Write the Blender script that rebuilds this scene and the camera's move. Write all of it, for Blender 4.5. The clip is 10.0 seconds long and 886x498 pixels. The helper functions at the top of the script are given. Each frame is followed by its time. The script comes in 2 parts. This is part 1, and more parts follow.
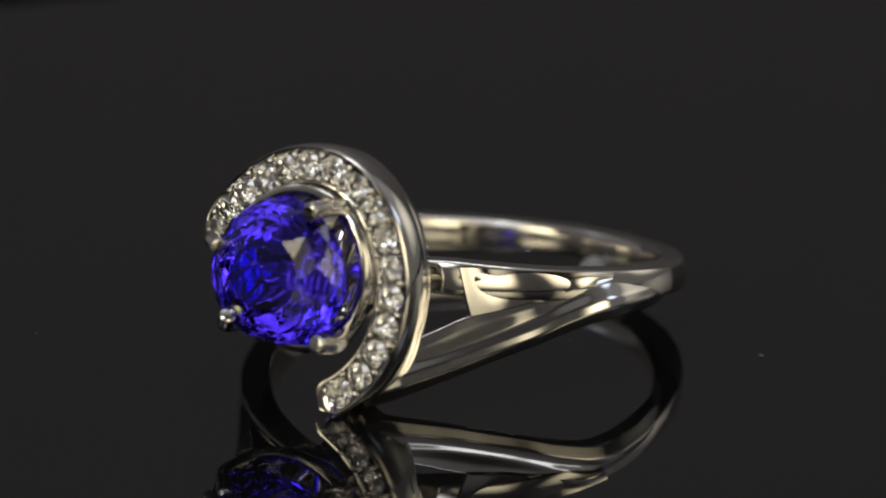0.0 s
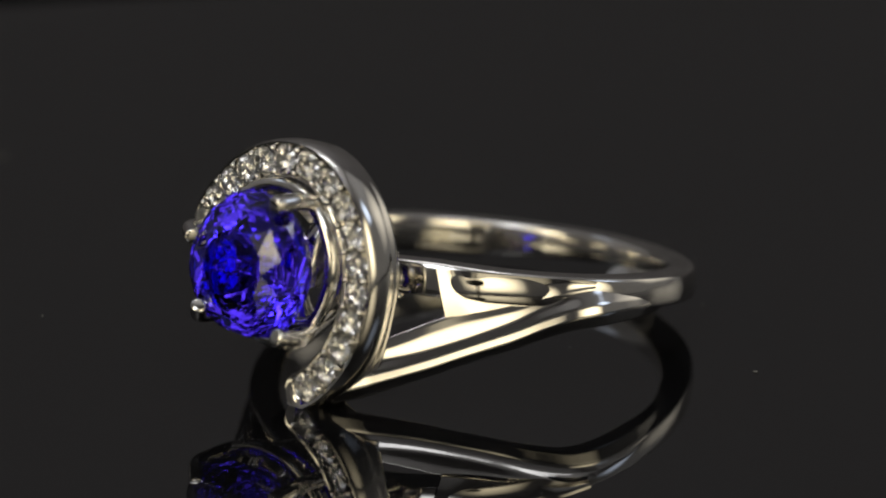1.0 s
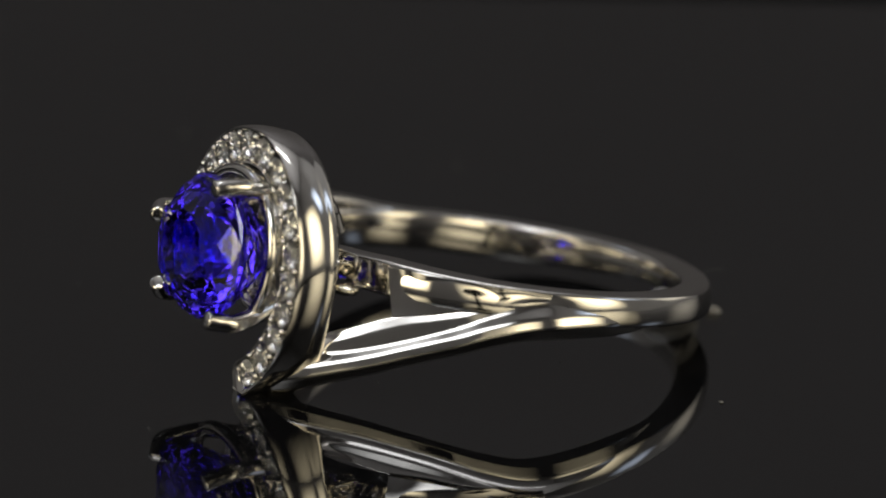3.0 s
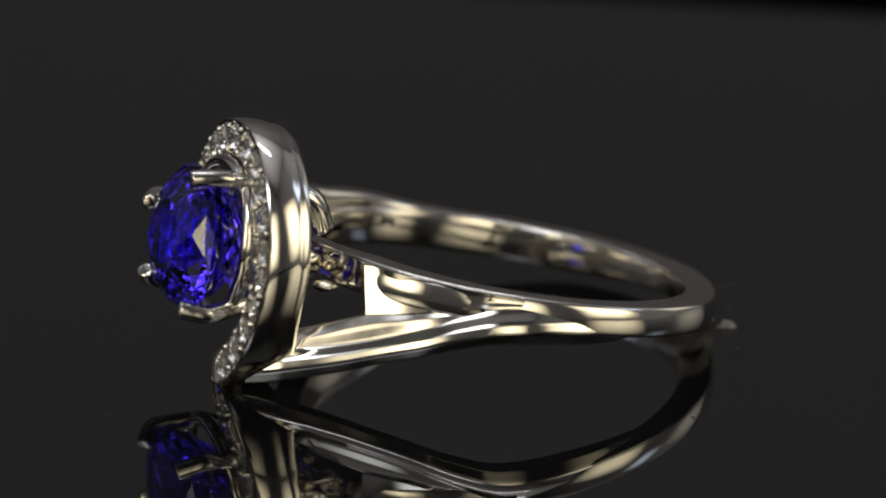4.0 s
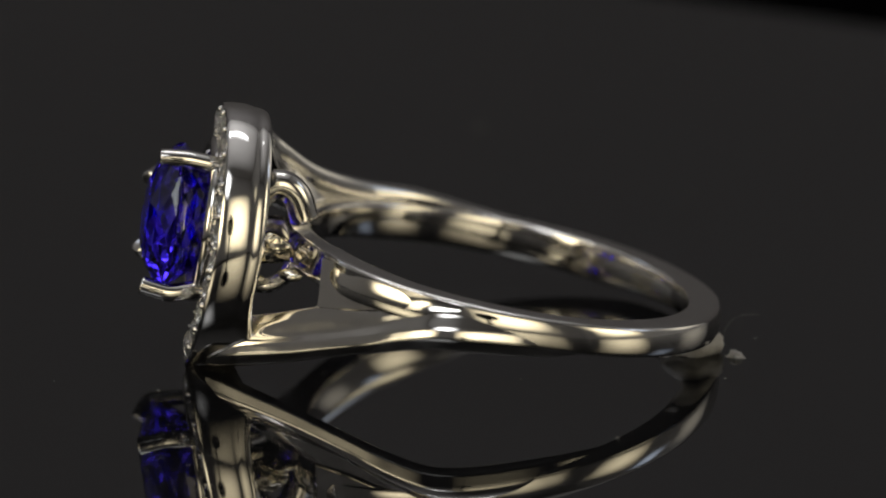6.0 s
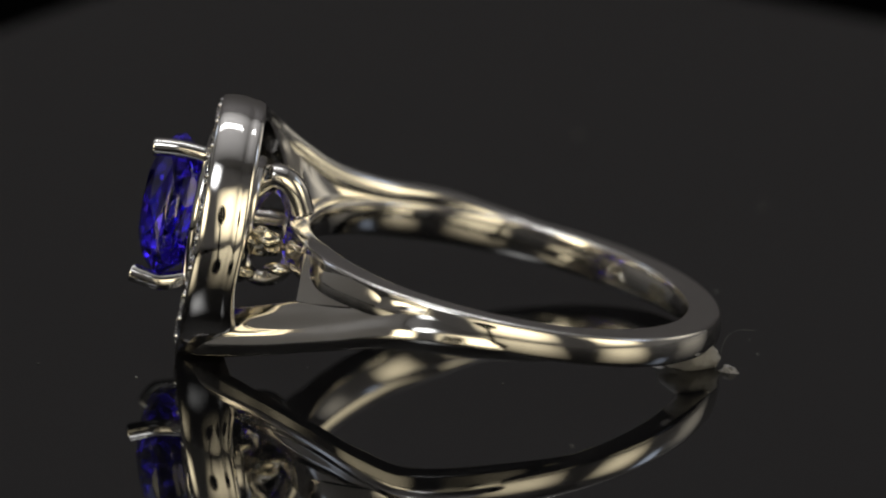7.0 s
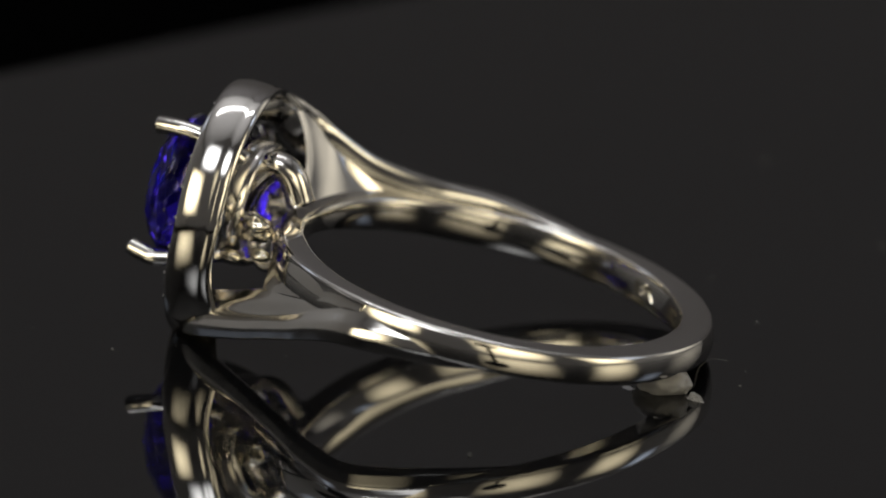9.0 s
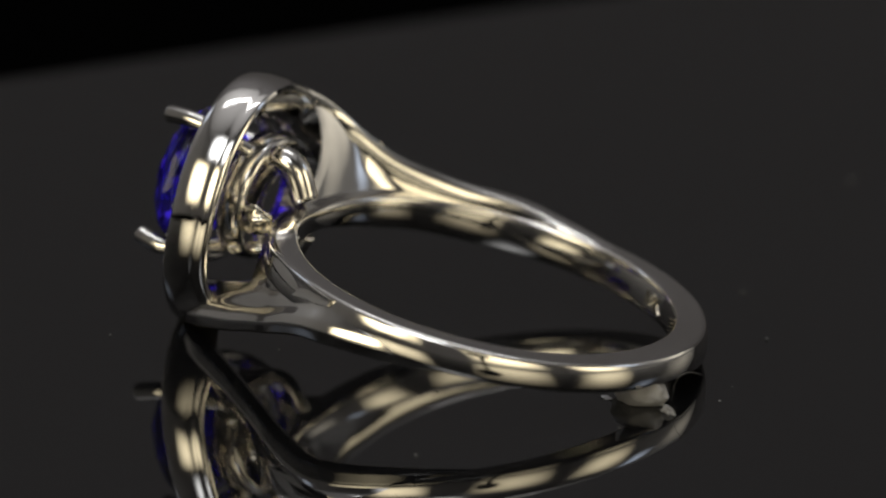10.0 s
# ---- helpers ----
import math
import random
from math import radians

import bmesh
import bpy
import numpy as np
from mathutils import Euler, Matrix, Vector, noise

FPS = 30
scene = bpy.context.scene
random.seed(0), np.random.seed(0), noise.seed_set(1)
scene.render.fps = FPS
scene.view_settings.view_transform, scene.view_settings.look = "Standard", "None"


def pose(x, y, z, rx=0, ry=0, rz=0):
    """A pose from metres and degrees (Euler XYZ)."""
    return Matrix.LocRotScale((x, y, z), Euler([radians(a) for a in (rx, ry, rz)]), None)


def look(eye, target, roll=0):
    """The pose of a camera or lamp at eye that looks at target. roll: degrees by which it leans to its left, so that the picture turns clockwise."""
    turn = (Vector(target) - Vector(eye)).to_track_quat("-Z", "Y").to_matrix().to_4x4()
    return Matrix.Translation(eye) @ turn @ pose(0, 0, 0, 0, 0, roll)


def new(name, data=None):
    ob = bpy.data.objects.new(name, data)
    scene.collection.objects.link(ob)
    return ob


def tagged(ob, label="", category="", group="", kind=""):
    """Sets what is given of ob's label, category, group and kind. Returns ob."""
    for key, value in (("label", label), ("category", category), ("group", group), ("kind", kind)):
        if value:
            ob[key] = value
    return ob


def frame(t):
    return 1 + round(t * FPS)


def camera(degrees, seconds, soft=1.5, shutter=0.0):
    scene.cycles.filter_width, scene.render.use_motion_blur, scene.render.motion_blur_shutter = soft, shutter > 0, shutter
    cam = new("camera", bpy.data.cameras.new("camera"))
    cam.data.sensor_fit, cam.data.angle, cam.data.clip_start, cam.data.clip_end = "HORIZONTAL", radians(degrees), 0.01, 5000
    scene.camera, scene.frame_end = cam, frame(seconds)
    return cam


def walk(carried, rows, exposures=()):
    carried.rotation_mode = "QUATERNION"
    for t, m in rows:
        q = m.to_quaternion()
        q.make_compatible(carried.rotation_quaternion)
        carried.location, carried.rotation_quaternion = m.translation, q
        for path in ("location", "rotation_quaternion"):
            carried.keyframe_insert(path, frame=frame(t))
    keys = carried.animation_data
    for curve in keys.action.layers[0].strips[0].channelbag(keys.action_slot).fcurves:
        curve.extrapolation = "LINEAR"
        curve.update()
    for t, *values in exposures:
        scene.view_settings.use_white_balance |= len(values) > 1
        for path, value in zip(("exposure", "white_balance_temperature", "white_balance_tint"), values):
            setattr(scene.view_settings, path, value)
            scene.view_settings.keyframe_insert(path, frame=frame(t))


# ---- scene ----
cam = camera(7.281, 10.0, soft=1.9)
EYE = (0.0, -0.2997636, 0.0998840)


def lens_pose():
    """The tripod's pose: aimed past the turntable's axis, with a slight lean."""
    el, pan, tilt, lean = 0.3216236, 0.0039565, 0.0132115, -0.0214263
    right, ahead = Vector((1, 0, 0)), Vector((0, math.cos(el), -math.sin(el)))
    up = Vector((0, math.sin(el), math.cos(el)))
    right, ahead = math.cos(pan) * right - math.sin(pan) * ahead, math.sin(pan) * right + math.cos(pan) * ahead
    up, ahead = math.cos(tilt) * up - math.sin(tilt) * ahead, math.sin(tilt) * up + math.cos(tilt) * ahead
    right, up = math.cos(lean) * right - math.sin(lean) * up, math.sin(lean) * right + math.cos(lean) * up
    m = Matrix((right, up, -ahead)).transposed().to_4x4()
    m.translation = EYE
    return m


cam.data.dof.use_dof = True
cam.data.dof.focus_distance, cam.data.dof.aperture_fstop = 0.3102, 38.0
walk(cam, [(0.0, lens_pose()), (10.0, lens_pose())])

# ---- light ----
world = bpy.data.worlds.new("studio_air")
scene.world = world
world.use_nodes = True
world.node_tree.nodes["Background"].inputs[0].default_value = (0.10, 0.10, 0.11, 1)
world.node_tree.nodes["Background"].inputs[1].default_value = 0.6


def area_lamp(name, eye, target, w, h, power, colour, falloff=0.0):
    """A lamp with a flat diffuser; falloff: how much its light gathers in the diffuser's middle."""
    data = bpy.data.lights.new(name, "AREA")
    data.shape, data.size, data.size_y, data.energy, data.color = "RECTANGLE", w, h, power, colour
    ob = new(name, data)
    ob.matrix_world = look(eye, target)
    if falloff:
        data.use_nodes = True
        nt = data.node_tree
        em = next(n for n in nt.nodes if n.type == "EMISSION")
        geo, sep = nt.nodes.new("ShaderNodeNewGeometry"), nt.nodes.new("ShaderNodeSeparateXYZ")
        nt.links.new(geo.outputs["Parametric"], sep.inputs[0])
        waves = []
        for axis in ("X", "Y"):
            mul, sine, power_ = (nt.nodes.new("ShaderNodeMath") for _ in range(3))
            mul.operation, sine.operation, power_.operation = "MULTIPLY", "SINE", "POWER"
            mul.inputs[1].default_value, power_.inputs[1].default_value = math.pi, falloff
            nt.links.new(sep.outputs[axis], mul.inputs[0])
            nt.links.new(mul.outputs[0], sine.inputs[0])
            nt.links.new(sine.outputs[0], power_.inputs[0])
            waves.append(power_.outputs[0])
        both = nt.nodes.new("ShaderNodeMath")
        both.operation = "MULTIPLY"
        nt.links.new(waves[0], both.inputs[0])
        nt.links.new(waves[1], both.inputs[1])
        nt.links.new(both.outputs[0], em.inputs["Strength"])
    return ob


WARM, COOL = (1.0, 0.875, 0.60), (0.66, 0.78, 1.0)
area_lamp("softbox_lamp", (-0.29, -0.28, 0.14), (0, 0, 0.02), 0.24, 0.22, 0.95, WARM, 1.1)
area_lamp("softbox_lamp", (0.10, -0.46, 0.16), (0, 0, 0.02), 0.38, 0.34, 1.1, WARM, 0.9)
area_lamp("softbox_lamp", (0.37, -0.17, 0.14), (0, 0, 0.02), 0.24, 0.30, 0.7, WARM, 1.0)
area_lamp("softbox_lamp", (0.39, 0.21, 0.13), (0, 0, 0.02), 0.26, 0.24, 0.14, (1.0, 0.92, 0.76), 1.1)
area_lamp("cool_lamp", (0.34, 0.02, 0.22), (0, 0, 0), 0.10, 0.14, 0.09, COOL, 1.0)
area_lamp("cool_lamp", (-0.30, 0.16, 0.32), (0, 0, 0), 0.12, 0.12, 0.06, COOL, 1.0)
# added overhead fill: greys the room and the upward metal, no such panel known
area_lamp("overhead_fill", (0.0, 0.25, 1.46), (0, 0.25, 0), 2.0, 1.9, 5.4, (0.96, 0.95, 0.97), 0.8)
# added to light the backdrop that the plate mirrors; no such lamp known
area_lamp("backdrop_fill", (0.0, 0.25, 1.25), (0, 1.0, 0.75), 0.8, 0.3, 3.85, (0.94, 0.955, 1.0))
# added white light to brighten the gemstone and diamonds, from no known source
area_lamp("sparkle_fill", (-0.15, -0.30, 0.36), (0, 0, 0), 0.26, 0.24, 1.3, (0.95, 0.97, 1.0), 1.6)
scene.view_settings.exposure = 0.0


# ---- materials ----
def node_mat(name):
    m = bpy.data.materials.new(name)
    m.use_nodes = True
    nt = m.node_tree
    return m, nt, nt.nodes["Principled BSDF"]


def noise_fac(nt, scale, detail=4.0):
    co = nt.nodes.new("ShaderNodeTexCoord")
    no = nt.nodes.new("ShaderNodeTexNoise")
    no.inputs["Scale"].default_value, no.inputs["Detail"].default_value = scale, detail
    nt.links.new(co.outputs["Object"], no.inputs["Vector"])
    return no.outputs["Fac"]


def ranged(nt, fac, lo, hi, frm=0.3, to=0.7):
    mr = nt.nodes.new("ShaderNodeMapRange")
    nt.links.new(fac, mr.inputs["Value"])
    for k, val in zip(("From Min", "From Max", "To Min", "To Max"), (frm, to, lo, hi)):
        mr.inputs[k].default_value = val
    return mr.outputs["Result"]


def bumped(nt, p, fac, strength, dist):
    b = nt.nodes.new("ShaderNodeBump")
    b.inputs["Strength"].default_value, b.inputs["Distance"].default_value = strength, dist
    nt.links.new(fac, b.inputs["Height"])
    nt.links.new(b.outputs["Normal"], p.inputs["Normal"])


def mixed(nt, p, fac, a, b):
    mx = nt.nodes.new("ShaderNodeMix")
    mx.data_type = "RGBA"
    nt.links.new(fac, mx.inputs["Factor"])
    mx.inputs["A"].default_value, mx.inputs["B"].default_value = (*a, 1), (*b, 1)
    nt.links.new(mx.outputs["Result"], p.inputs["Base Color"])


def metal(name, colour, rough, bump):
    m, nt, p = node_mat(name)
    p.inputs["Metallic"].default_value = 1.0
    mixed(nt, p, noise_fac(nt, 900), colour, tuple(c * 0.92 for c in colour))
    nt.links.new(ranged(nt, noise_fac(nt, 2500, 6), rough * 0.7, rough * 1.4), p.inputs["Roughness"])
    bumped(nt, p, noise_fac(nt, 350, 2), bump, 0.0002)
    return m


GOLD = metal("white_gold_polished", (0.80, 0.775, 0.735), 0.085, 0.06)
GOLD_ROUGH = metal("white_gold_cast", (0.78, 0.73, 0.60), 0.14, 0.35)


def gem(name, colour, ior):
    m, nt, p = node_mat(name)
    p.inputs["Base Color"].default_value = (*colour, 1)
    p.inputs["Transmission Weight"].default_value = 1.0
    p.inputs["Roughness"].default_value = 0.0
    p.inputs["IOR"].default_value = ior
    return m


VIOLET = gem("violet_blue_gem", (0.055, 0.025, 1.0), 1.72)
DIAMOND = gem("diamond", (0.98, 0.98, 0.98), 2.42)
DIAMOND.node_tree.nodes["Principled BSDF"].inputs["Transmission Weight"].default_value = 0.96

ACRYLIC, nt_, p_ = node_mat("black_acrylic")
p_.inputs["Base Color"].default_value = (0.004, 0.004, 0.0045, 1)
p_.inputs["IOR"].default_value = 1.55
nt_.links.new(ranged(nt_, noise_fac(nt_, 60), 0.008, 0.022), p_.inputs["Roughness"])

WAX, nt_, p_ = node_mat("grey_wax")
mixed(nt_, p_, noise_fac(nt_, 1500), (0.24, 0.24, 0.25), (0.36, 0.36, 0.37))
p_.inputs["Roughness"].default_value = 0.5
p_.inputs["Subsurface Weight"].default_value = 0.2
p_.inputs["Subsurface Radius"].default_value = (0.0004, 0.0004, 0.0004)
bumped(nt_, p_, noise_fac(nt_, 2200, 5), 0.6, 0.0002)

DUST, nt_, p_ = node_mat("pale_dust")
mixed(nt_, p_, noise_fac(nt_, 3000), (0.07, 0.07, 0.07), (0.20, 0.20, 0.19))
p_.inputs["Roughness"].default_value = 0.9

VELVET, nt_, p_ = node_mat("black_cloth")
mixed(nt_, p_, noise_fac(nt_, 400), (0.0008, 0.0008, 0.0008), (0.0016, 0.0016, 0.0016))
p_.inputs["Roughness"].default_value = 1.0
p_.inputs["Specular IOR Level"].default_value = 0.0

def wall_paint(name, lo, hi):
    m, nt, p = node_mat(name)
    mixed(nt, p, noise_fac(nt, 6), lo, hi)
    p.inputs["Roughness"].default_value = 0.9
    return m


CHARCOAL = wall_paint("charcoal_backdrop", (0.196, 0.187, 0.188), (0.228, 0.218, 0.219))
# tones of the unseen walls, kept light to reflect fill into the metal
FILL_GREY = wall_paint("grey_fill_wall", (0.52, 0.51, 0.50), (0.60, 0.59, 0.57))
FILL_PALE = wall_paint("pale_fill_wall", (0.72, 0.71, 0.70), (0.80, 0.79, 0.77))


# ---- mesh tools: all shapes in millimetres ----
MM = 0.001


def mesh_of(name, bm, material, smooth=True):
    me = bpy.data.meshes.new(name)
    bmesh.ops.recalc_face_normals(bm, faces=bm.faces)
    for v in bm.verts:
        v.co *= MM
    bm.to_mesh(me)
    bm.free()
    me.materials.append(material)
    for pl in me.polygons:
        pl.use_smooth = smooth
    if smooth:
        me.set_sharp_from_angle(angle=math.radians(48))
    return me


def part(name, bm, material, parent=None, label="", smooth=True):
    ob = new(name, mesh_of(name, bm, material, smooth))
    ob.parent = parent
    if label:
        tagged(ob, label)
    return ob


def spline(pts, n, closed=False):
    """Catmull-Rom through rows of numbers, n steps a span."""
    pts = [np.array(p, float) for p in pts]
    out, m = [], len(pts)
    spans = m if closed else m - 1
    for i in range(spans):
        if closed:
            a, b, c, d = (pts[(i + k) % m] for k in (-1, 0, 1, 2))
        else:
            b, c = pts[i], pts[i + 1]
            a = pts[i - 1] if i else 2 * b - c
            d = pts[i + 2] if i + 2 < m else 2 * c - b
        for k in range(n):
            s = k / n
            out.append(0.5 * (2 * b + (c - a) * s + (2 * a - 5 * b + 4 * c - d) * s * s + (3 * b - a - 3 * c + d) * s ** 3))
    if not closed:
        out.append(pts[-1])
    return out


def skin(rings, closed=False):
    """A tube through rings of points, capped unless closed."""
    bm = bmesh.new()
    vs = [[bm.verts.new(Vector(p)) for p in r] for r in rings]
    k, n = len(vs[0]), len(vs)
    for i in range(n if closed else n - 1):
        a, b = vs[i], vs[(i + 1) % n]
        for j in range(k):
            bm.faces.new((a[j], a[(j + 1) % k], b[(j + 1) % k], b[j]))
    if not closed:
        for end in (vs[0], vs[-1]):
            bm.faces.new(end)
    return bm


def rounded(w, h, power=5.0, n=28):
    """A rounded rectangle's outline, half sizes w and h."""
    out = []
    for i in range(n):
        a = 2 * math.pi * (i + 0.5) / n
        c, s = math.cos(a), math.sin(a)
        k = (abs(c) ** power + abs(s) ** power) ** (-1 / power)
        out.append((w * c * k, h * s * k))
    return out


def walled(w, h, bev=0.15, n=7):
    """A rectangle's outline with small rounded corners, half sizes w and h; n rows of points up its two walls."""
    out = []
    hold = 0.06
    for cx, cy, start in ((w, h, 0), (-w, h, 90), (-w, -h, 180), (w, -h, 270)):
        ox, oy = cx - math.copysign(bev, cx), cy - math.copysign(bev, cy)
        if start in (90, 270):
            out.append((ox - math.copysign(hold, ox), cy))
        for k in range(5):
            a = math.radians(start + 22.5 * k)
            out.append((ox + bev * math.cos(a), oy + bev * math.sin(a)))
        if start in (0, 180):
            out.append((ox - math.copysign(hold, ox), cy))
        else:
            out.extend((cx, oy + (-2 * oy) * k / (n + 1)) for k in range(1, n + 1))
    return out


def wire(pts, radius, n=12, closed=False, steps=10, ends=None):
    """A round wire along points; ends: radius at the first and the last."""
    line = [Vector(p) for p in spline(pts, steps, closed)]
    rings, side = [], None
    for i, p in enumerate(line):
        q0 = line[i - 1] if i or closed else p
        q1 = line[(i + 1) % len(line)] if i + 1 < len(line) or closed else p
        t = (q1 - q0).normalized()
        side = (side - t * side.dot(t)).normalized() if side else t.orthogonal().normalized()
        up = t.cross(side)
        s = i / (len(line) - 1)
        r = radius if ends is None else ends[0] + (ends[1] - ends[0]) * s
        rings.append([p + r * (math.cos(a) * side + math.sin(a) * up) for a in (2 * math.pi * j / n for j in range(n))])
    if not closed:
        for end, k in ((0, 1), (-1, -1)):
            c = line[end]
            t = (line[end] - line[end + k]).normalized()
            cap = [[c + (v - c) * f + t * radius * g for v in rings[end]] for f, g in ((0.93, 0.12), (0.6, 0.2))]
            rings = [cap[1], cap[0], *rings] if end == 0 else [*rings, cap[0], cap[1]]
    return skin(rings, closed)


# ---- the room round the set: unseen, sides and ceiling added to fill the metal ----
def room():
    def slab(name, x0, x1, y0, y1, z0, z1, mat):
        bm = bmesh.new()
        bmesh.ops.create_cube(bm, size=1.0)
        for v in bm.verts:
            v.co = Vector(((x0 + x1) / 2 + v.co.x * (x1 - x0), (y0 + y1) / 2 + v.co.y * (y1 - y0), (z0 + z1) / 2 + v.co.z * (z1 - z0)))
        return tagged(part(name, bm, mat, smooth=False), kind="structure")
    tagged(slab("wall_north", -1100, 1100, 1000, 1100, -800, 1500, CHARCOAL), "dark charcoal backdrop wall behind the set", "wall")
    tagged(slab("wall_south", -1100, 1100, -1100, -1000, -800, 1500, FILL_GREY), "unseen grey wall behind the camera, added as fill", "wall")
    tagged(slab("wall_east", 1000, 1100, -1000, 1000, -800, 1500, FILL_PALE), "unseen pale side wall, added as fill", "wall")
    tagged(slab("wall_west", -1100, -1000, -1000, 1000, -800, 1500, FILL_PALE), "unseen pale side wall, added as fill", "wall")
    tagged(slab("ceiling", -1100, 1100, -1100, 1100, 1500, 1600, FILL_PALE), "unseen pale ceiling over the set, added as fill", "ceiling")
    tagged(slab("floor", -1100, 1100, -1100, 1100, -900, -800, VELVET), "black floor of the studio", "floor")


room()


def table_and_plate():
    bm = bmesh.new()
    bmesh.ops.create_cube(bm, size=1.0)
    for v in bm.verts:
        v.co = Vector((v.co.x * 1200, v.co.y * 1000, -58 + v.co.z * 40))
    bmesh.ops.bevel(bm, geom=list(bm.edges), offset=4, segments=3, affect="EDGES")
    tagged(part("ground", bm, VELVET), "matt black cloth surface under the turntable", "ground", kind="structure")
    bm = bmesh.new()
    bmesh.ops.create_cone(bm, cap_ends=True, segments=96, radius1=45, radius2=45, depth=34)
    for v in bm.verts:
        v.co.z -= 20.5
    bmesh.ops.bevel(bm, geom=[e for e in bm.edges if e.calc_face_angle(0) > 1], offset=1.5, segments=3, affect="EDGES")
    base = tagged(part("turntable", bm, VELVET), "black motorised turntable under the plate", "turntable")
    # square plate with rounded corners
    bm = bmesh.new()
    s, r = 55.0, 18.0
    out = []
    for q in range(4):
        cx, cy = ((s - r), (s - r)) if q == 0 else (-(s - r), (s - r)) if q == 1 else (-(s - r), -(s - r)) if q == 2 else ((s - r), -(s - r))
        for k in range(13):
            a = math.radians(90 * q + 90 * k / 12)
            out.append((cx + r * math.cos(a), cy + r * math.sin(a)))
    rings = []
    for inset, z in ((0.6, -3.0), (0.15, -2.85), (0, -2.4), (0, -0.6), (0.15, -0.15), (0.6, 0.0)):
        rings.append([(x * (1 - inset / s), y * (1 - inset / s), z) for x, y in out])
    bm = skin(rings)
    turn = Matrix.Rotation(math.radians(25.7), 3, "Z")
    for v in bm.verts:
        v.co = turn @ v.co + Vector((5.8, 8.0, 0))
    plate = tagged(part("display_plate", bm, ACRYLIC, smooth=False), "glossy black acrylic plate with rounded corners", "plate")
    return base, plate


turntable, plate = table_and_plate()


def filming_lens():
    """The black lens that films the set, just behind the eye; it shows only as a round dark patch in the metal."""
    bm = skin([[(r * math.cos(a), r * math.sin(a), z) for a in (2 * math.pi * k / 48 for k in range(48))]
               for r, z in ((26, 16), (33, 14), (35, 16), (35, 40), (33, 42), (33, 80), (36, 82), (36, 120), (34, 122))])
    lens = part("camera_lens", bm, VELVET)
    lens.matrix_world = lens_pose()
    foot = Vector(EYE) / MM + 75 * (lens_pose().to_3x3() @ Vector((0, 0, 1)))
    bm = skin([[(foot.x + r * math.cos(a), foot.y + r * math.sin(a), z) for a in (2 * math.pi * k / 24 for k in range(24))]
               for r, z in ((28, -38), (28, -34), (8, -31), (8, foot.z - 20))])
    post = part("stand", bm, VELVET, lens)
    post.matrix_parent_inverse = lens_pose().inverted()
    return tagged(lens, "black camera lens barrel on a black stand", "lens")


filming_lens()

# ---- the ring: x across the head, y from the head back to the band, z along the finger ----
ring = tagged(new("ring"), "white gold ring with violet-blue stone and curved diamond halo", "ring")
RN = Vector((-0.5640, -0.8110, 0.1565)).normalized()
RU = Vector((0, 0, 1)).cross(RN).normalized()
RV = RN.cross(RU)
RING_POSE = Matrix((RU, -RN, RV)).transposed().to_4x4()
RING_POSE.translation = Vector((-6.422, -10.281, 6.089)) * MM
HOLE = Vector((-0.4, 16.1, 0))


def lerp(x, table):
    xs, ys = zip(*table)
    return float(np.interp(x, xs, ys))


def lean(x, y):
    """How far the finger hole's middle plane stands over the head's middle."""
    return -0.2 - 0.03 * (y - 16) + (0.05 if x > 0 else 0.085) * x


def band():
    rings = []
    n = 200
    for i in range(n):
        al = -180 + 360 * i / n
        a = math.radians(al)
        k = abs(al)
        r_in = 8.74
        th = lerp(k, ((0, 1.1), (25, 1.2), (45, 1.3), (70, 1.12), (100, 1.1), (140, 1.4), (180, 1.5)))
        up = lerp(k, ((0, 0.55), (30, 0.8), (60, 0.7), (100, 0.68), (180, 0.62)))
        lo = lerp(k, ((0, -0.55), (30, -0.75), (60, -0.7), (100, -0.72), (180, -0.65)))
        if al < 0:
            up, lo = -lo, -up - lerp(k, ((0, 0.0), (35, 0.1), (60, 0.4), (135, 0.4), (165, 0.1), (180, 0.0)))
        half = (up - lo) / 2
        sec = [(x + math.copysign(0.11 * max(0.0, 1 - (z / half) ** 2), x) if abs(x) > th / 2 - 0.2 else x, z) for x, z in walled(th / 2, half)]
        rad = Vector((math.sin(a), -math.cos(a), 0))
        foot = HOLE + rad * 9.3
        drop = lean(foot.x, foot.y)
        rings.append([HOLE + rad * (r_in + th / 2 + x) + Vector((0, 0, drop + (up + lo) / 2 + z)) for x, z in ((x - (0.14 * z if x > 0 else 0), z) for x, z in sec)])
    return part("band", skin(rings, True), GOLD, ring, "polished white gold band")


def branch(rows, twist=0.0, name="shank_branch"):
    """A shank branch: rows of centre x, y, z, half height, half thickness; twist: its lean near the head."""
    line = spline(rows, 10)
    rings = []
    for i, row in enumerate(line):
        p = Vector(row[:3])
        t = (Vector(line[min(i + 1, len(line) - 1)][:3]) - Vector(line[max(i - 1, 0)][:3])).normalized()
        out = t.cross(Vector((0, 0, 1)))
        if out.dot(p - HOLE) < 0:
            out = -out
        out.normalize()
        up = out.cross(t).normalized()
        if up.z < 0:
            up = -up
        a = math.radians(7 + (twist - 7) * max(0.0, min(1.0, (12.5 - p.y) / 3.5)))
        out, up = math.cos(a) * out + math.sin(a) * up, math.cos(a) * up - math.sin(a) * out
        rings.append([p + out * x + up * z for x, z in rounded(row[4], row[3], 2.2 + 3.0 * max(0.0, min(1.0, (p.y - 10.5) / 3)), 36)])
    return part(name, skin(rings), GOLD, ring)


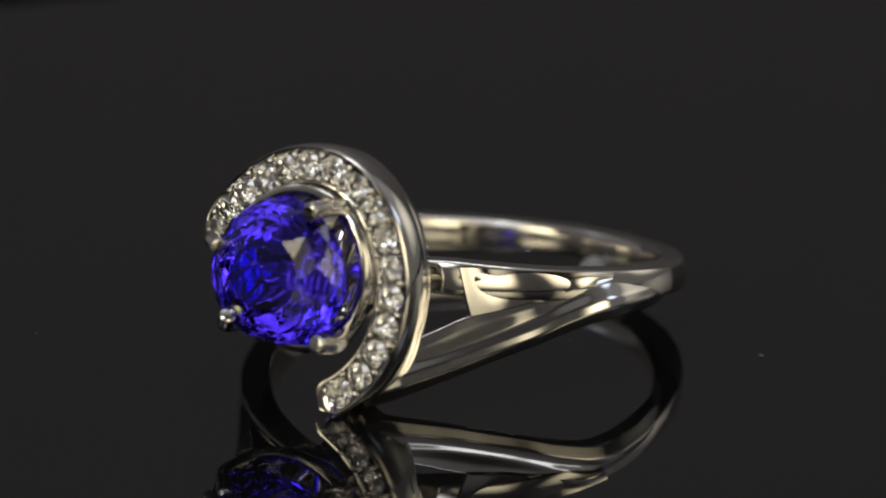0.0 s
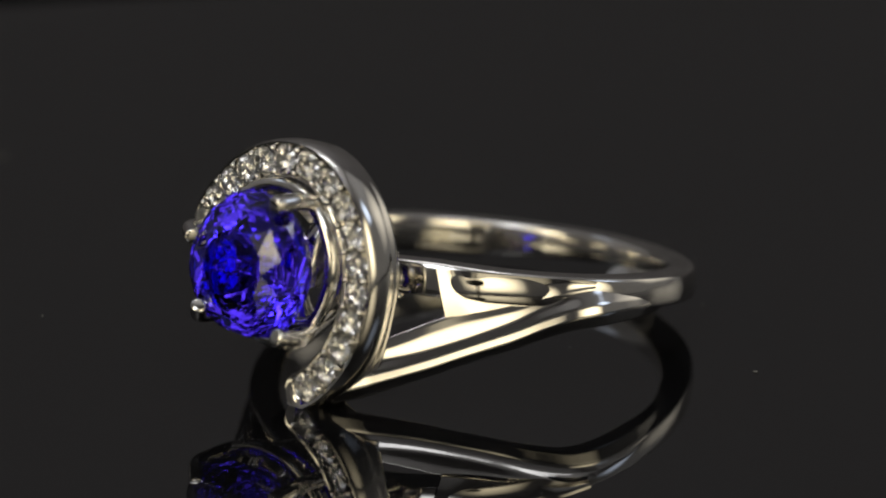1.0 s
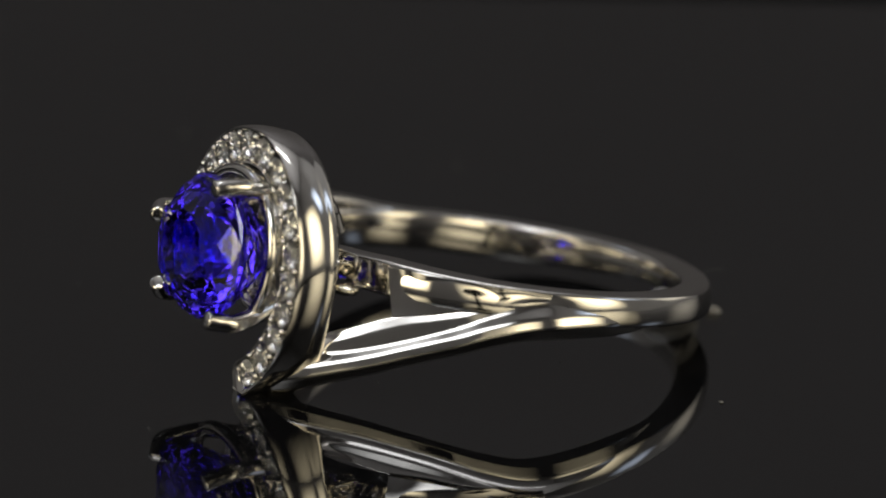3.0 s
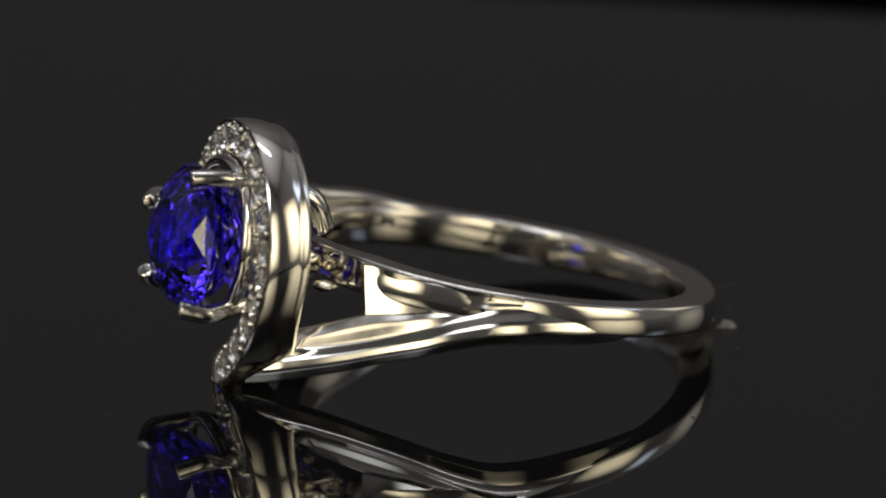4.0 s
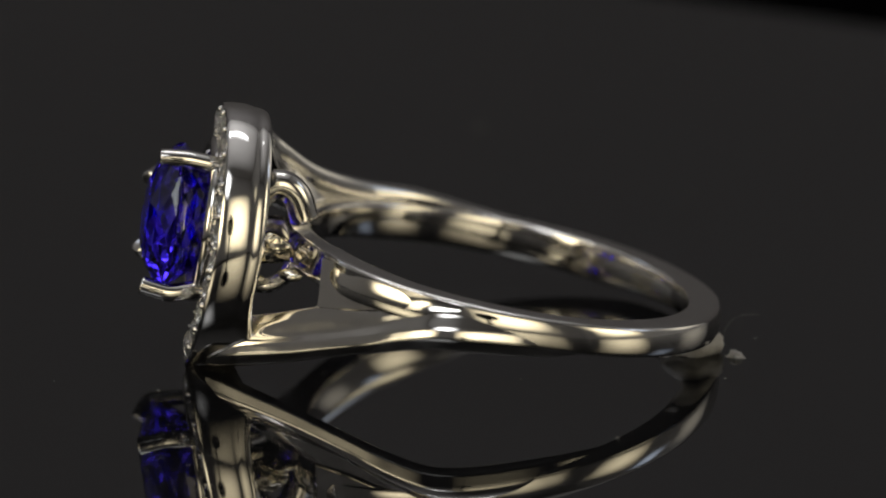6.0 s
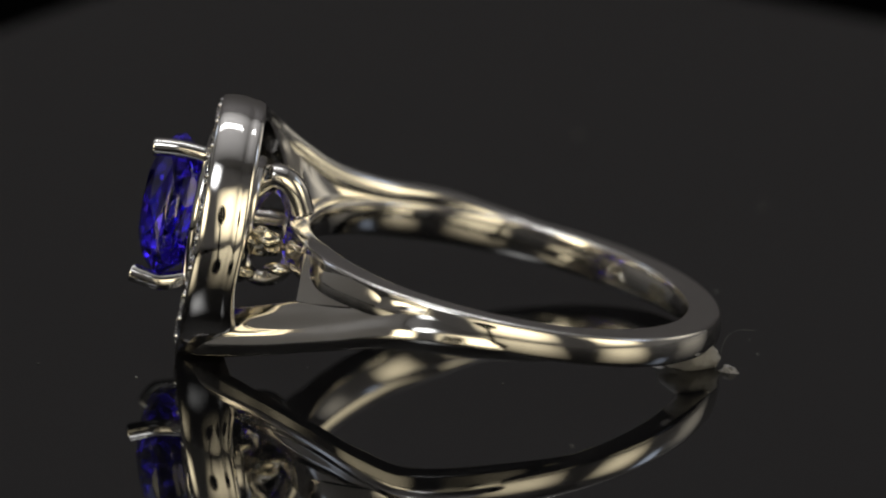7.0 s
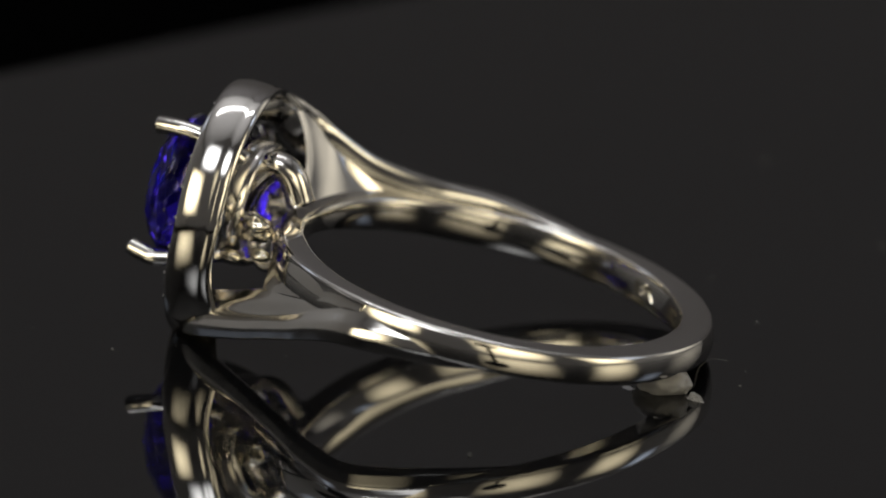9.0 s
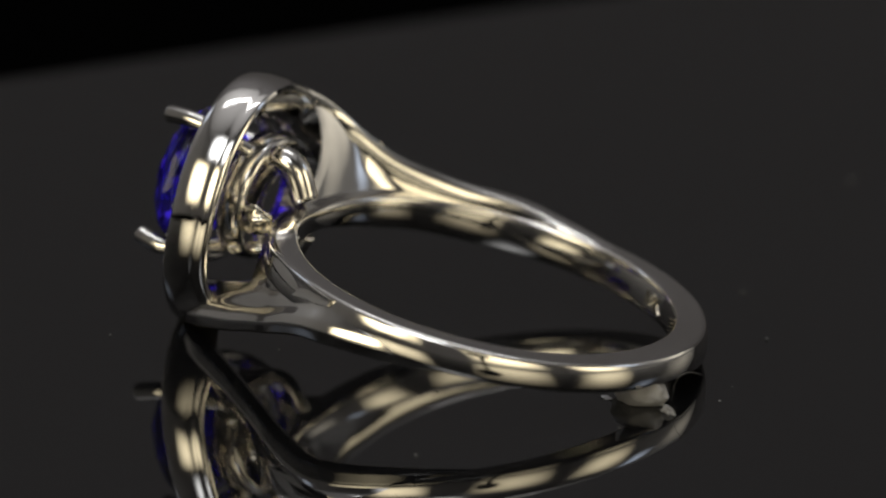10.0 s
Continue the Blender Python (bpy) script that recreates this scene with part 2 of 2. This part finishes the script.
band_hoop = band()
def wedge(rows):
    """The near branch as a creased wedge: rows of y, ridge x, ridge z, inner edge z and bottom z."""
    rings = []
    for y, x, zr, zm, zb in spline(rows, 8):
        w = min(1.0, (zr - zb) / 1.2)
        corners = [(x - 0.2, zm), (x + 0.06, (zm + zr) / 2), (x + 0.2, zr), (x + 0.56 * w, (zr + zb) / 2 + 0.16), (x + 0.72 * w, zb + 0.34 * w), (x + 0.42 * w, zb - 0.34 * w), (x - 0.2, zb - 0.42 * w), (x - 0.85 * w, zb + 0.1 * w), (x - 0.5, zm - 0.25)]
        pts = []
        for k, (px, pz) in enumerate(corners):
            qx, qz = corners[(k + 1) % len(corners)]
            pts += [(px, pz), ((px + qx) / 2, (pz + qz) / 2)]
        for _ in range(3):
            pts = [(a[0] * u + b[0] * (1 - u), a[1] * u + b[1] * (1 - u)) for a, b in zip(pts, pts[1:] + pts[:1]) for u in (0.75, 0.25)]
        rings.append([(px, y - 0.25 * (px - x), pz) for px, pz in pts])
    return part("shank_branch", skin(rings), GOLD, ring)


wedge([(20.5, 7.5, 0.25, 0.35, -0.4), (18.6, 8.5, 0.4, 0.52, -0.55), (16.9, 8.95, 0.48, 0.66, -0.64), (15.2, 9.12, 0.48, 0.76, -0.7), (13.7, 9.1, 0.36, 0.76, -0.82), (12.4, 8.78, 0.08, 0.52, -1.04), (11.07, 8.12, -0.48, 0.18, -1.57), (10.09, 7.59, -1.05, -0.18, -2.06), (9.11, 6.91, -1.6, -0.55, -2.56),
       (8.12, 6.25, -2.1, -0.92, -3.05), (7.14, 5.61, -2.56, -1.4, -3.55), (6.16, 4.97, -2.97, -1.95, -4.0), (5.18, 4.32, -3.3, -2.45, -4.43), (4.2, 3.63, -3.58, -2.9, -4.85), (3.5, 3.1, -3.75, -3.15, -5.1)])


def panel(rows):
    """The near wall of the rail beside the finger hole, down to the crease: rows of crease x, y, z and rail x, y, z."""
    rings = []
    for row in spline(rows, 8):
        m, b = Vector(row[:3]), Vector(row[3:6])
        back = (b - m).cross(Vector((0.6, 0.8, 0))).normalized()
        if back.x > 0:
            back = -back
        face = [m.lerp(b, k / 8) + back * (0.05 * math.sin(math.pi * k / 8)) for k in range(9)]
        rings.append(face + [p + back * 0.25 for p in reversed(face)])
    return part("shank_web", skin(rings), GOLD, ring)


panel([(9.3, 13.4, 0.6, 9.25, 13.5, 0.9), (8.88, 12.0, 0.36, 8.65, 11.85, 0.94), (8.0, 10.6, -0.14, 7.76, 10.4, 0.94), (7.02, 9.2, -0.66, 6.5, 8.75, 0.92), (6.37, 8.3, -0.96, 5.5, 8.0, 0.88), (5.82, 7.6, -1.18, 5.0, 7.5, 0.84)])
branch([(-9.4, 18.5, -1.15, 0.75, 0.42), (-9.8, 15.8, -1.0, 0.85, 0.48), (-9.35, 12.8, -0.6, 1.02, 0.55), (-7.85, 9.9, -0.15, 1.08, 0.6), (-6.25, 7.4, 0.5, 1.28, 0.55), (-5.2, 5.6, 1.5, 1.38, 0.5), (-4.4, 4.7, 2.45, 1.28, 0.45), (-3.5, 4.2, 3.3, 1.15, 0.42), (-2.6, 3.95, 3.95, 0.95, 0.38), (-1.3, 3.85, 4.4, 0.8, 0.38), (0.3, 3.7, 4.65, 0.6, 0.34)], 7)


def rim(deg, inset=0.25):
    """A place on the top of the band, inset from its outer edge."""
    a = math.radians(deg)
    rad = Vector((math.sin(a), -math.cos(a), 0))
    foot = HOLE + rad * 9.3
    return HOLE + rad * (9.9 - inset) + Vector((0, 0, lean(foot.x, foot.y) + 0.62))


def fan(rows):
    """The smooth hollow sheet from the far branch's ridge down to the band: rows of ridge x, y, z and the angle on the band."""
    rings = []
    for row in spline(rows, 8):
        a, b = Vector(row[:3]), rim(row[3])
        across = b - a
        under = across.cross(Vector((0.45, 0.85, 0))).normalized()
        if under.z > 0:
            under = -under
        sag = 0.16 * across.length
        top = [a.lerp(b, k / 14) + under * (sag * math.sin(math.pi * (k / 14) ** 0.8) + 0.02) for k in range(15)]
        low = [p + under * 0.45 for p in reversed(top)]
        rings.append(top + low)
    return part("shank_web", skin(rings), GOLD, ring)


fan([(-9.75, 14.4, -0.1, -80), (-9.3, 12.8, 0.3, -69), (-7.85, 9.9, 0.8, -52), (-6.3, 7.5, 1.6, -36), (-5.3, 5.9, 2.6, -24), (-4.6, 5.0, 3.35, -15), (-3.9, 4.6, 3.9, -7), (-3.2, 4.35, 4.3, 1)])

STONE = Vector((0.0, 0, 0.3))


def halo_line(deg):
    """Centre of the halo's ribbon: radius about the stone, and depth of its face."""
    r = lerp(deg, ((-78, 6.0), (-62, 5.75), (-45, 5.4), (-31, 5.1), (-15, 4.78), (0, 4.6), (17, 4.48), (53, 4.62), (75, 4.74), (103, 4.5), (122, 4.42), (139, 4.52), (150, 4.66), (162, 5.0), (176, 5.4), (190, 5.9)))
    y = lerp(deg, ((-78, 2.5), (-40, 2.65), (0, 2.85), (60, 2.65), (100, 2.5), (135, 2.75), (180, 3.4)))
    return r, y


def halo_point(deg):
    r, y = (sum(halo_line(deg + d)[k] for d in (-8, -4, 0, 4, 8)) / 5 for k in (0, 1))
    a = math.radians(deg)
    return STONE + Vector((r * math.cos(a), y, r * math.sin(a)))


def halo():
    rings = []
    for i in range(111):
        deg = -74 + 252 * i / 110
        p = halo_point(deg)
        t = (halo_point(deg + 1) - halo_point(deg - 1)).normalized()
        out = t.cross(Vector((0, 1, 0))).normalized()
        if out.dot(p - STONE) < 0:
            out = -out
        near_end = max(0.0, min(1.0, (deg + 74.6) / 6, (178.5 - deg) / 10))
        end = math.sqrt(1 - (1 - near_end) ** 2)
        cut = max(0.0, min(1.0, (deg + 69) / 3, (174 - deg) / 4))
        flare = math.exp(-((deg - 115) / 21) ** 2)
        depth = 2.05 - 0.3 * flare + 0.5 * math.exp(-((deg + 47) / 15) ** 2)
        # face with a cut channel, outer wall, back, inner wall
        sec = [(-0.78, -0.03), (-0.70, -0.02), (-0.64, 0.02 * cut), (-0.56, 0.18 * cut), (-0.3, 0.62 * cut), (0.3, 0.62 * cut), (0.56, 0.18 * cut), (0.64, 0.02 * cut), (0.70, -0.02), (0.78, -0.03),
               (0.815, 0.02), (0.85, 0.11), (0.885, 0.28), (0.91, 0.5), (0.912, 0.75), (0.897, 1.0), (0.868, 1.22), (0.83, 1.4), (0.785, 1.53), (0.785, 1.61), (0.76, 1.85), (0.70, 2.0),
               (0.55, 2.06), (0.38, 1.95), (0.15, 1.7), (-0.3, 1.4), (-0.72, 0.8), (-0.83, 0.4), (-0.83, 0.05)]
        sec = [(end * x + (0.12 * flare * (y / 2.0) ** 2 if x > 0.6 else 0.0), y if y < 1.0 else 1.0 + (y - 1.0) * (depth - 1.0) / 1.05) for x, y in sec]
        rings.append([p + out * x + Vector((0, y, 0)) for x, y in sec])
    return part("halo", skin(rings), GOLD, ring, "polished white gold halo ribbon open at one side")


def brilliant(r, crown, pav, table=0.56, n=8, outline=None, girdle=0.05):
    """A round brilliant, table towards -y, girdle at y = 0."""
    def pt(rad, ang, y):
        k = outline(ang) if outline else 1.0
        return Vector((rad * k * math.cos(ang), y, rad * k * math.sin(ang)))
    bm = bmesh.new()
    st = math.pi / n
    tab = [bm.verts.new(pt(r * table, 2 * st * i, -crown)) for i in range(n)]
    star = [bm.verts.new(pt(r * (table + 1) / 2 * 1.03, 2 * st * i + st, -crown * 0.56)) for i in range(n)]
    g0 = [bm.verts.new(pt(r, st * i, -girdle)) for i in range(2 * n)]
    g1 = [bm.verts.new(pt(r, st * i, girdle)) for i in range(2 * n)]
    mid = [bm.verts.new(pt(r * 0.66, 2 * st * i + st, pav * 0.40)) for i in range(n)]
    low = [bm.verts.new(pt(r * 0.30, 2 * st * i, pav * 0.745)) for i in range(n)]
    cul = bm.verts.new(pt(0, 0, pav))
    bm.faces.new(tab)
    for i in range(n):
        j = (i + 1) % n
        bm.faces.new((tab[i], star[i], tab[j]))
        bm.faces.new((tab[i], star[i - 1], g0[2 * i]))
        bm.faces.new((tab[i], g0[2 * i], star[i]))
        bm.faces.new((star[i], g0[2 * i], g0[2 * i + 1]))
        bm.faces.new((star[i], g0[2 * i + 1], g0[(2 * i + 2) % (2 * n)]))
        bm.faces.new((mid[i], g1[2 * i + 1], g1[2 * i]))
        bm.faces.new((mid[i], g1[(2 * i + 2) % (2 * n)], g1[2 * i + 1]))
        bm.faces.new((mid[i - 1], mid[i], g1[2 * i]))
        bm.faces.new((mid[i - 1], low[i], mid[i]))
        bm.faces.new((mid[i], low[i], low[j]))
        bm.faces.new((low[i], cul, low[j]))
    for i in range(2 * n):
        j = (i + 1) % (2 * n)
        bm.faces.new((g0[i], g0[j], g1[j], g1[i]))
    return bm


def tiered(r, levels, n, outline):
    """A stone cut in tiers of triangular facets, table towards -y: levels of radius share and depth, each half a step on from the last."""
    bm = bmesh.new()
    rows = []
    for k, (rad, y) in enumerate(levels):
        row = []
        for i in range(n):
            a = 2 * math.pi * (i + 0.5 * (k % 2)) / n
            q = r * rad * outline(a)
            row.append(bm.verts.new(Vector((q * math.cos(a), y, q * math.sin(a)))))
        rows.append(row)
    bm.faces.new(rows[0])
    for k in range(len(rows) - 1):
        a, b = rows[k], rows[k + 1]
        for i in range(n):
            j = (i + 1) % n
            if k % 2 == 0:
                bm.faces.new((a[i], b[i], a[j]))
                bm.faces.new((b[i], b[j], a[j]))
            else:
                bm.faces.new((a[i], b[i], b[j]))
                bm.faces.new((a[i], b[j], a[j]))
    tip = bm.verts.new(Vector((0, levels[-1][1] + 0.25, 0)))
    for i in range(n):
        bm.faces.new((rows[-1][i], tip, rows[-1][(i + 1) % n]))
    return bm


def centre_stone():
    def outline(a):
        return 1 + 0.05 * math.cos(2 * (a - math.radians(15))) + 0.03 * math.cos(3 * (a - math.radians(205)))
    bm = tiered(3.45, ((0.50, -1.16), (0.76, -0.82), (0.93, -0.36), (1.0, -0.06), (1.0, 0.1), (0.84, 0.82), (0.66, 1.55), (0.45, 2.3), (0.22, 2.95)), 11, outline)
    for v in bm.verts:
        v.co += STONE + Vector((-0.12, 1.0, -0.08))
    return part("gemstone", bm, VIOLET, ring, "faceted violet-blue gemstone", smooth=False)


halo_ribbon = halo()
centre_stone()


def basket():
    for x, z, r in ((-2.81, 0.93, 0.38), (-1.91, -1.97, 0.38), (1.84, 3.36, 0.42), (2.89, -2.32, 0.42)):
        d = Vector((x, 0, z - STONE.z)).normalized()
        c = STONE
        tip = Vector((x, 0.0, z))
        q = max((tip - c).length, 3.55)
        pts = [tip, c + d * (q + 0.1) + Vector((0, 0.55, 0)), c + d * (q + 0.15) + Vector((0, 1.4, 0)), c + d * 3.5 + Vector((0, 2.8, 0)), c + d * 2.85 + Vector((0, 4.2, 0))]
        part("prong", wire(pts, r, 14, ends=(r, r * 0.95)), GOLD, ring)
    rings = []
    for k in range(72):
        a = 2 * math.pi * k / 72
        rad = Vector((math.cos(a), 0, math.sin(a)))
        rings.append([STONE + rad * (2.75 - 0.12 * z + x) + Vector((0, 4.35 + z, 0)) for x, z in rounded(0.24, 0.62, 3.5, 20)])
    part("gallery_rail", skin(rings, True), GOLD, ring)
    for rad, y, w in ((3.45, 2.5, 0.33),):
        pts = [STONE + Vector((rad * math.cos(a), y, rad * math.sin(a))) for a in (2 * math.pi * k / 16 for k in range(16))]
        part("gallery_rail", wire(pts, w, 12, True, 4), GOLD, ring)
    part("post", wire([(-2.0, 4.4, -0.3), (-2.3, 5.6, -0.3), (-2.6, 7.4, -0.3)], 0.5, 12), GOLD, ring)
    part("gallery_arch", wire([(0.7, 3.9, -0.6), (0.7, 4.2, 0.8), (0.7, 4.8, 2.1), (0.7, 5.5, 2.65), (0.7, 6.3, 2.3), (0.7, 6.9, 1.2)], 0.66, 14), GOLD, ring)
    part("gallery_arch", wire([(0.0, 3.9, 0.6), (0.0, 4.2, -0.8), (0.0, 4.8, -2.0), (0.0, 5.6, -2.4), (0.0, 6.4, -2.0), (0.0, 7.0, -0.8)], 0.36, 14), GOLD, ring)
    bm = bmesh.new()
    bmesh.ops.create_icosphere(bm, subdivisions=4, radius=0.85)
    for v in bm.verts:
        k = 0.8 + 0.2 * noise.noise(v.co * 2.2) + 0.06 * noise.noise(v.co * 6.0)
        v.co = Vector((v.co.x * 0.8 * k, v.co.y * 1.35 * k, v.co.z * k)) + Vector((2.5, 5.5, 0.15))
    for x, y, z, r in ((3.1, 4.9, -1.2, 0.5), (3.6, 6.4, -0.6, 0.5)):
        for v in bmesh.ops.create_icosphere(bm, subdivisions=3, radius=r)["verts"]:
            k = 0.85 + 0.22 * noise.noise(v.co * 2.4 + Vector((x, y, z)))
            v.co = Vector((v.co.x, v.co.y * 1.3, v.co.z * 0.6)) * k + Vector((x, y, z))
    part("solder_joint", bm, GOLD_ROUGH, ring, "lumpy cast metal joint between basket and shank")


basket()


def diamonds():
    me = None
    degs = [-62.0]
    while degs[-1] < 170:
        d = degs[-1]
        step = (halo_point(d + 1) - halo_point(d)).length
        degs.append(d + 1.33 / step)
    for i, d in enumerate(degs):
        p = halo_point(d)
        if me is None:
            ob = part("diamond", brilliant(0.65, 0.19, 0.55, 0.57, 8, None, 0.02), DIAMOND, halo_ribbon, "small round brilliant diamond", smooth=False)
            me = ob.data
        else:
            ob = new("diamond", me)
            ob.parent = halo_ribbon
            tagged(ob, "small round brilliant diamond")
        tilt = Matrix.Rotation(random.uniform(-0.09, 0.09), 4, "X") @ Matrix.Rotation(random.uniform(-0.09, 0.09), 4, "Z")
        ob.matrix_basis = Matrix.Translation((p + Vector((0, -0.03, 0))) * MM) @ tilt @ Matrix.Rotation(0.7 * i, 4, "Y")
    # four shared beads between each pair of stones
    bead = None
    for a, b in zip(degs[:-1], degs[1:]):
        p, q = halo_point(a), halo_point(b)
        t = (q - p).normalized()
        out = t.cross(Vector((0, 1, 0))).normalized()
        for sgn in (-1, 1):
            if bead is None:
                bm = bmesh.new()
                bmesh.ops.create_icosphere(bm, subdivisions=2, radius=0.17)
                ob = part("bead", bm, GOLD, halo_ribbon)
                bead = ob.data
            else:
                ob = new("bead", bead)
                ob.parent = halo_ribbon
            ob.matrix_basis = Matrix.Translation(((p + q) / 2 + out * (0.52 * sgn) + Vector((0, -0.06, 0))) * MM)


diamonds()


def at(x, y, turn=0.0):
    return Matrix.Translation(Vector((x, y, 0)) * MM) @ Matrix.Rotation(math.radians(turn), 4, "Z")


def blob(sx, sy, sz, seed, rough=0.3, flat=0.35):
    """A lump with a flat underside on z = 0."""
    bm = bmesh.new()
    bmesh.ops.create_icosphere(bm, subdivisions=4, radius=1.0)
    off = Vector((seed * 3.1, seed * 1.7, seed))
    for v in bm.verts:
        k = 1 + rough * noise.noise(v.co * 1.6 + off) + rough * 0.45 * noise.noise(v.co * 4.5 + off) + rough * 0.2 * noise.noise(v.co * 11 + off)
        v.co = Vector((v.co.x * sx * k, v.co.y * sy * k, max(0.0, sz * (flat + v.co.z * k))))
    return bm


def hallmark():
    """The stamped fineness mark, and a worn second one, on the band's inner face."""
    txt = bpy.data.curves.new("hallmark", "FONT")
    txt.body, txt.size, txt.extrude, txt.align_x, txt.align_y = "18K", 1.0, 0.045, "CENTER", "CENTER"
    tmp = new("hallmark", txt)
    flat = bpy.data.meshes.new_from_object(tmp.evaluated_get(bpy.context.evaluated_depsgraph_get()))
    bpy.data.objects.remove(tmp)

    def wrapped(bm, mid):
        r = 8.625
        for v in bm.verts:
            a = math.radians(mid) - v.co.x / r
            rad = Vector((math.sin(a), -math.cos(a), 0))
            foot = HOLE + rad * 9.3
            z = v.co.y - 0.2 + lean(foot.x, foot.y)
            v.co = HOLE + rad * (r - v.co.z - 0.005) + Vector((0, 0, z))
        return bm
    bm = bmesh.new()
    bm.from_mesh(flat)
    part("hallmark", wrapped(bm, MARK), GOLD_ROUGH, band_hoop, "stamped fineness mark", smooth=False)
    bm = bmesh.new()
    for k in range(5):
        box = bmesh.ops.create_cube(bm, size=1.0)["verts"]
        for v in box:
            v.co = Vector((v.co.x * 0.16 + (k - 2) * 0.3, v.co.y * (0.55 + 0.15 * (k % 2)), v.co.z * 0.04))
    part("hallmark", wrapped(bm, MARK - 21.5), GOLD_ROUGH, band_hoop, "worn second stamp", smooth=False)


MARK = -126.0
hallmark()

lump = tagged(part("wax_lump", blob(1.35, 0.95, 0.8, 2.0, 0.16, 0.6), WAX), "small grey translucent wax lump propping the band", "wax")
crumb = tagged(part("wax_crumb", blob(0.36, 0.13, 0.2, 7.0, 0.7), WAX), "pale broken wax crumb on the plate", "wax crumb")
smear = tagged(part("wax_crumb", blob(0.3, 0.16, 0.05, 5.0, 0.6), WAX), "thin grey wax smear on the plate", "wax crumb")
fibre = tagged(part("fibre", wire([(0, 0, 0.03), (0.25, 0.15, 1.1), (0.7, 0.5, 1.6), (1.5, 0.9, 1.75)], 0.009, 6), DUST), "fine pale hair-like fibre stuck in the wax", "fibre")


def dust():
    bm = bmesh.new()
    spots = [(12.33, 8.01, 0.10), (-9.8, 25.2, 0.20), (-1.0, -13.7, 0.10), (15.75, -1.2, 0.13), (1.25, -6.2, 0.08), (0.3, 16.1, 0.14), (-24.0, 23.5, 0.22), (7.1, 0.48, 0.08), (-17.1, -0.3, 0.12),
             (8.8, 12.9, 0.08), (6.9, 13.7, 0.07), (-10.8, 24.3, 0.10), (3.9, 6.8, 0.07), (-6.6, 15.9, 0.12), (-4.7, -16.7, 0.08)]
    rnd = random.Random(4)
    for _ in range(40):
        spots.append((rnd.uniform(-40, 40), rnd.uniform(-30, 45), rnd.uniform(0.015, 0.04)))
    for x, y, r in spots:
        vs = bmesh.ops.create_icosphere(bm, subdivisions=1, radius=r * 0.62)["verts"]
        turn, long = rnd.uniform(0, 3.1), rnd.uniform(0.8, 1.9)
        for v in vs:
            q = Vector((v.co.x * long, v.co.y, v.co.z * 0.5)) * rnd.uniform(0.7, 1.25)
            q.rotate(Euler((0, 0, turn)))
            v.co = q + Vector((x, y, r * 0.4))
    return tagged(part("dust", bm, DUST, smooth=False), "scattered pale dust specks on the black plate", "dust", kind="stuff")


specks = dust()
LUMP_PLACE = at(8.65, 9.3, 52)
RATE = -8.4827


def motions():
    def turned(m):
        return [(t, Matrix.Rotation(math.radians(RATE * t), 4, "Z") @ m) for t in [k * 0.5 for k in range(21)]]
    walk(turntable, turned(Matrix.Identity(4)))
    walk(plate, turned(Matrix.Identity(4)))
    walk(ring, turned(RING_POSE))
    walk(lump, turned(LUMP_PLACE))
    walk(crumb, turned(at(10.3, 10.4, 42)))
    walk(smear, turned(at(8.2, 7.9, 20)))
    walk(fibre, turned(at(8.9, 10.7, 10)))
    walk(specks, turned(Matrix.Identity(4)))


motions()
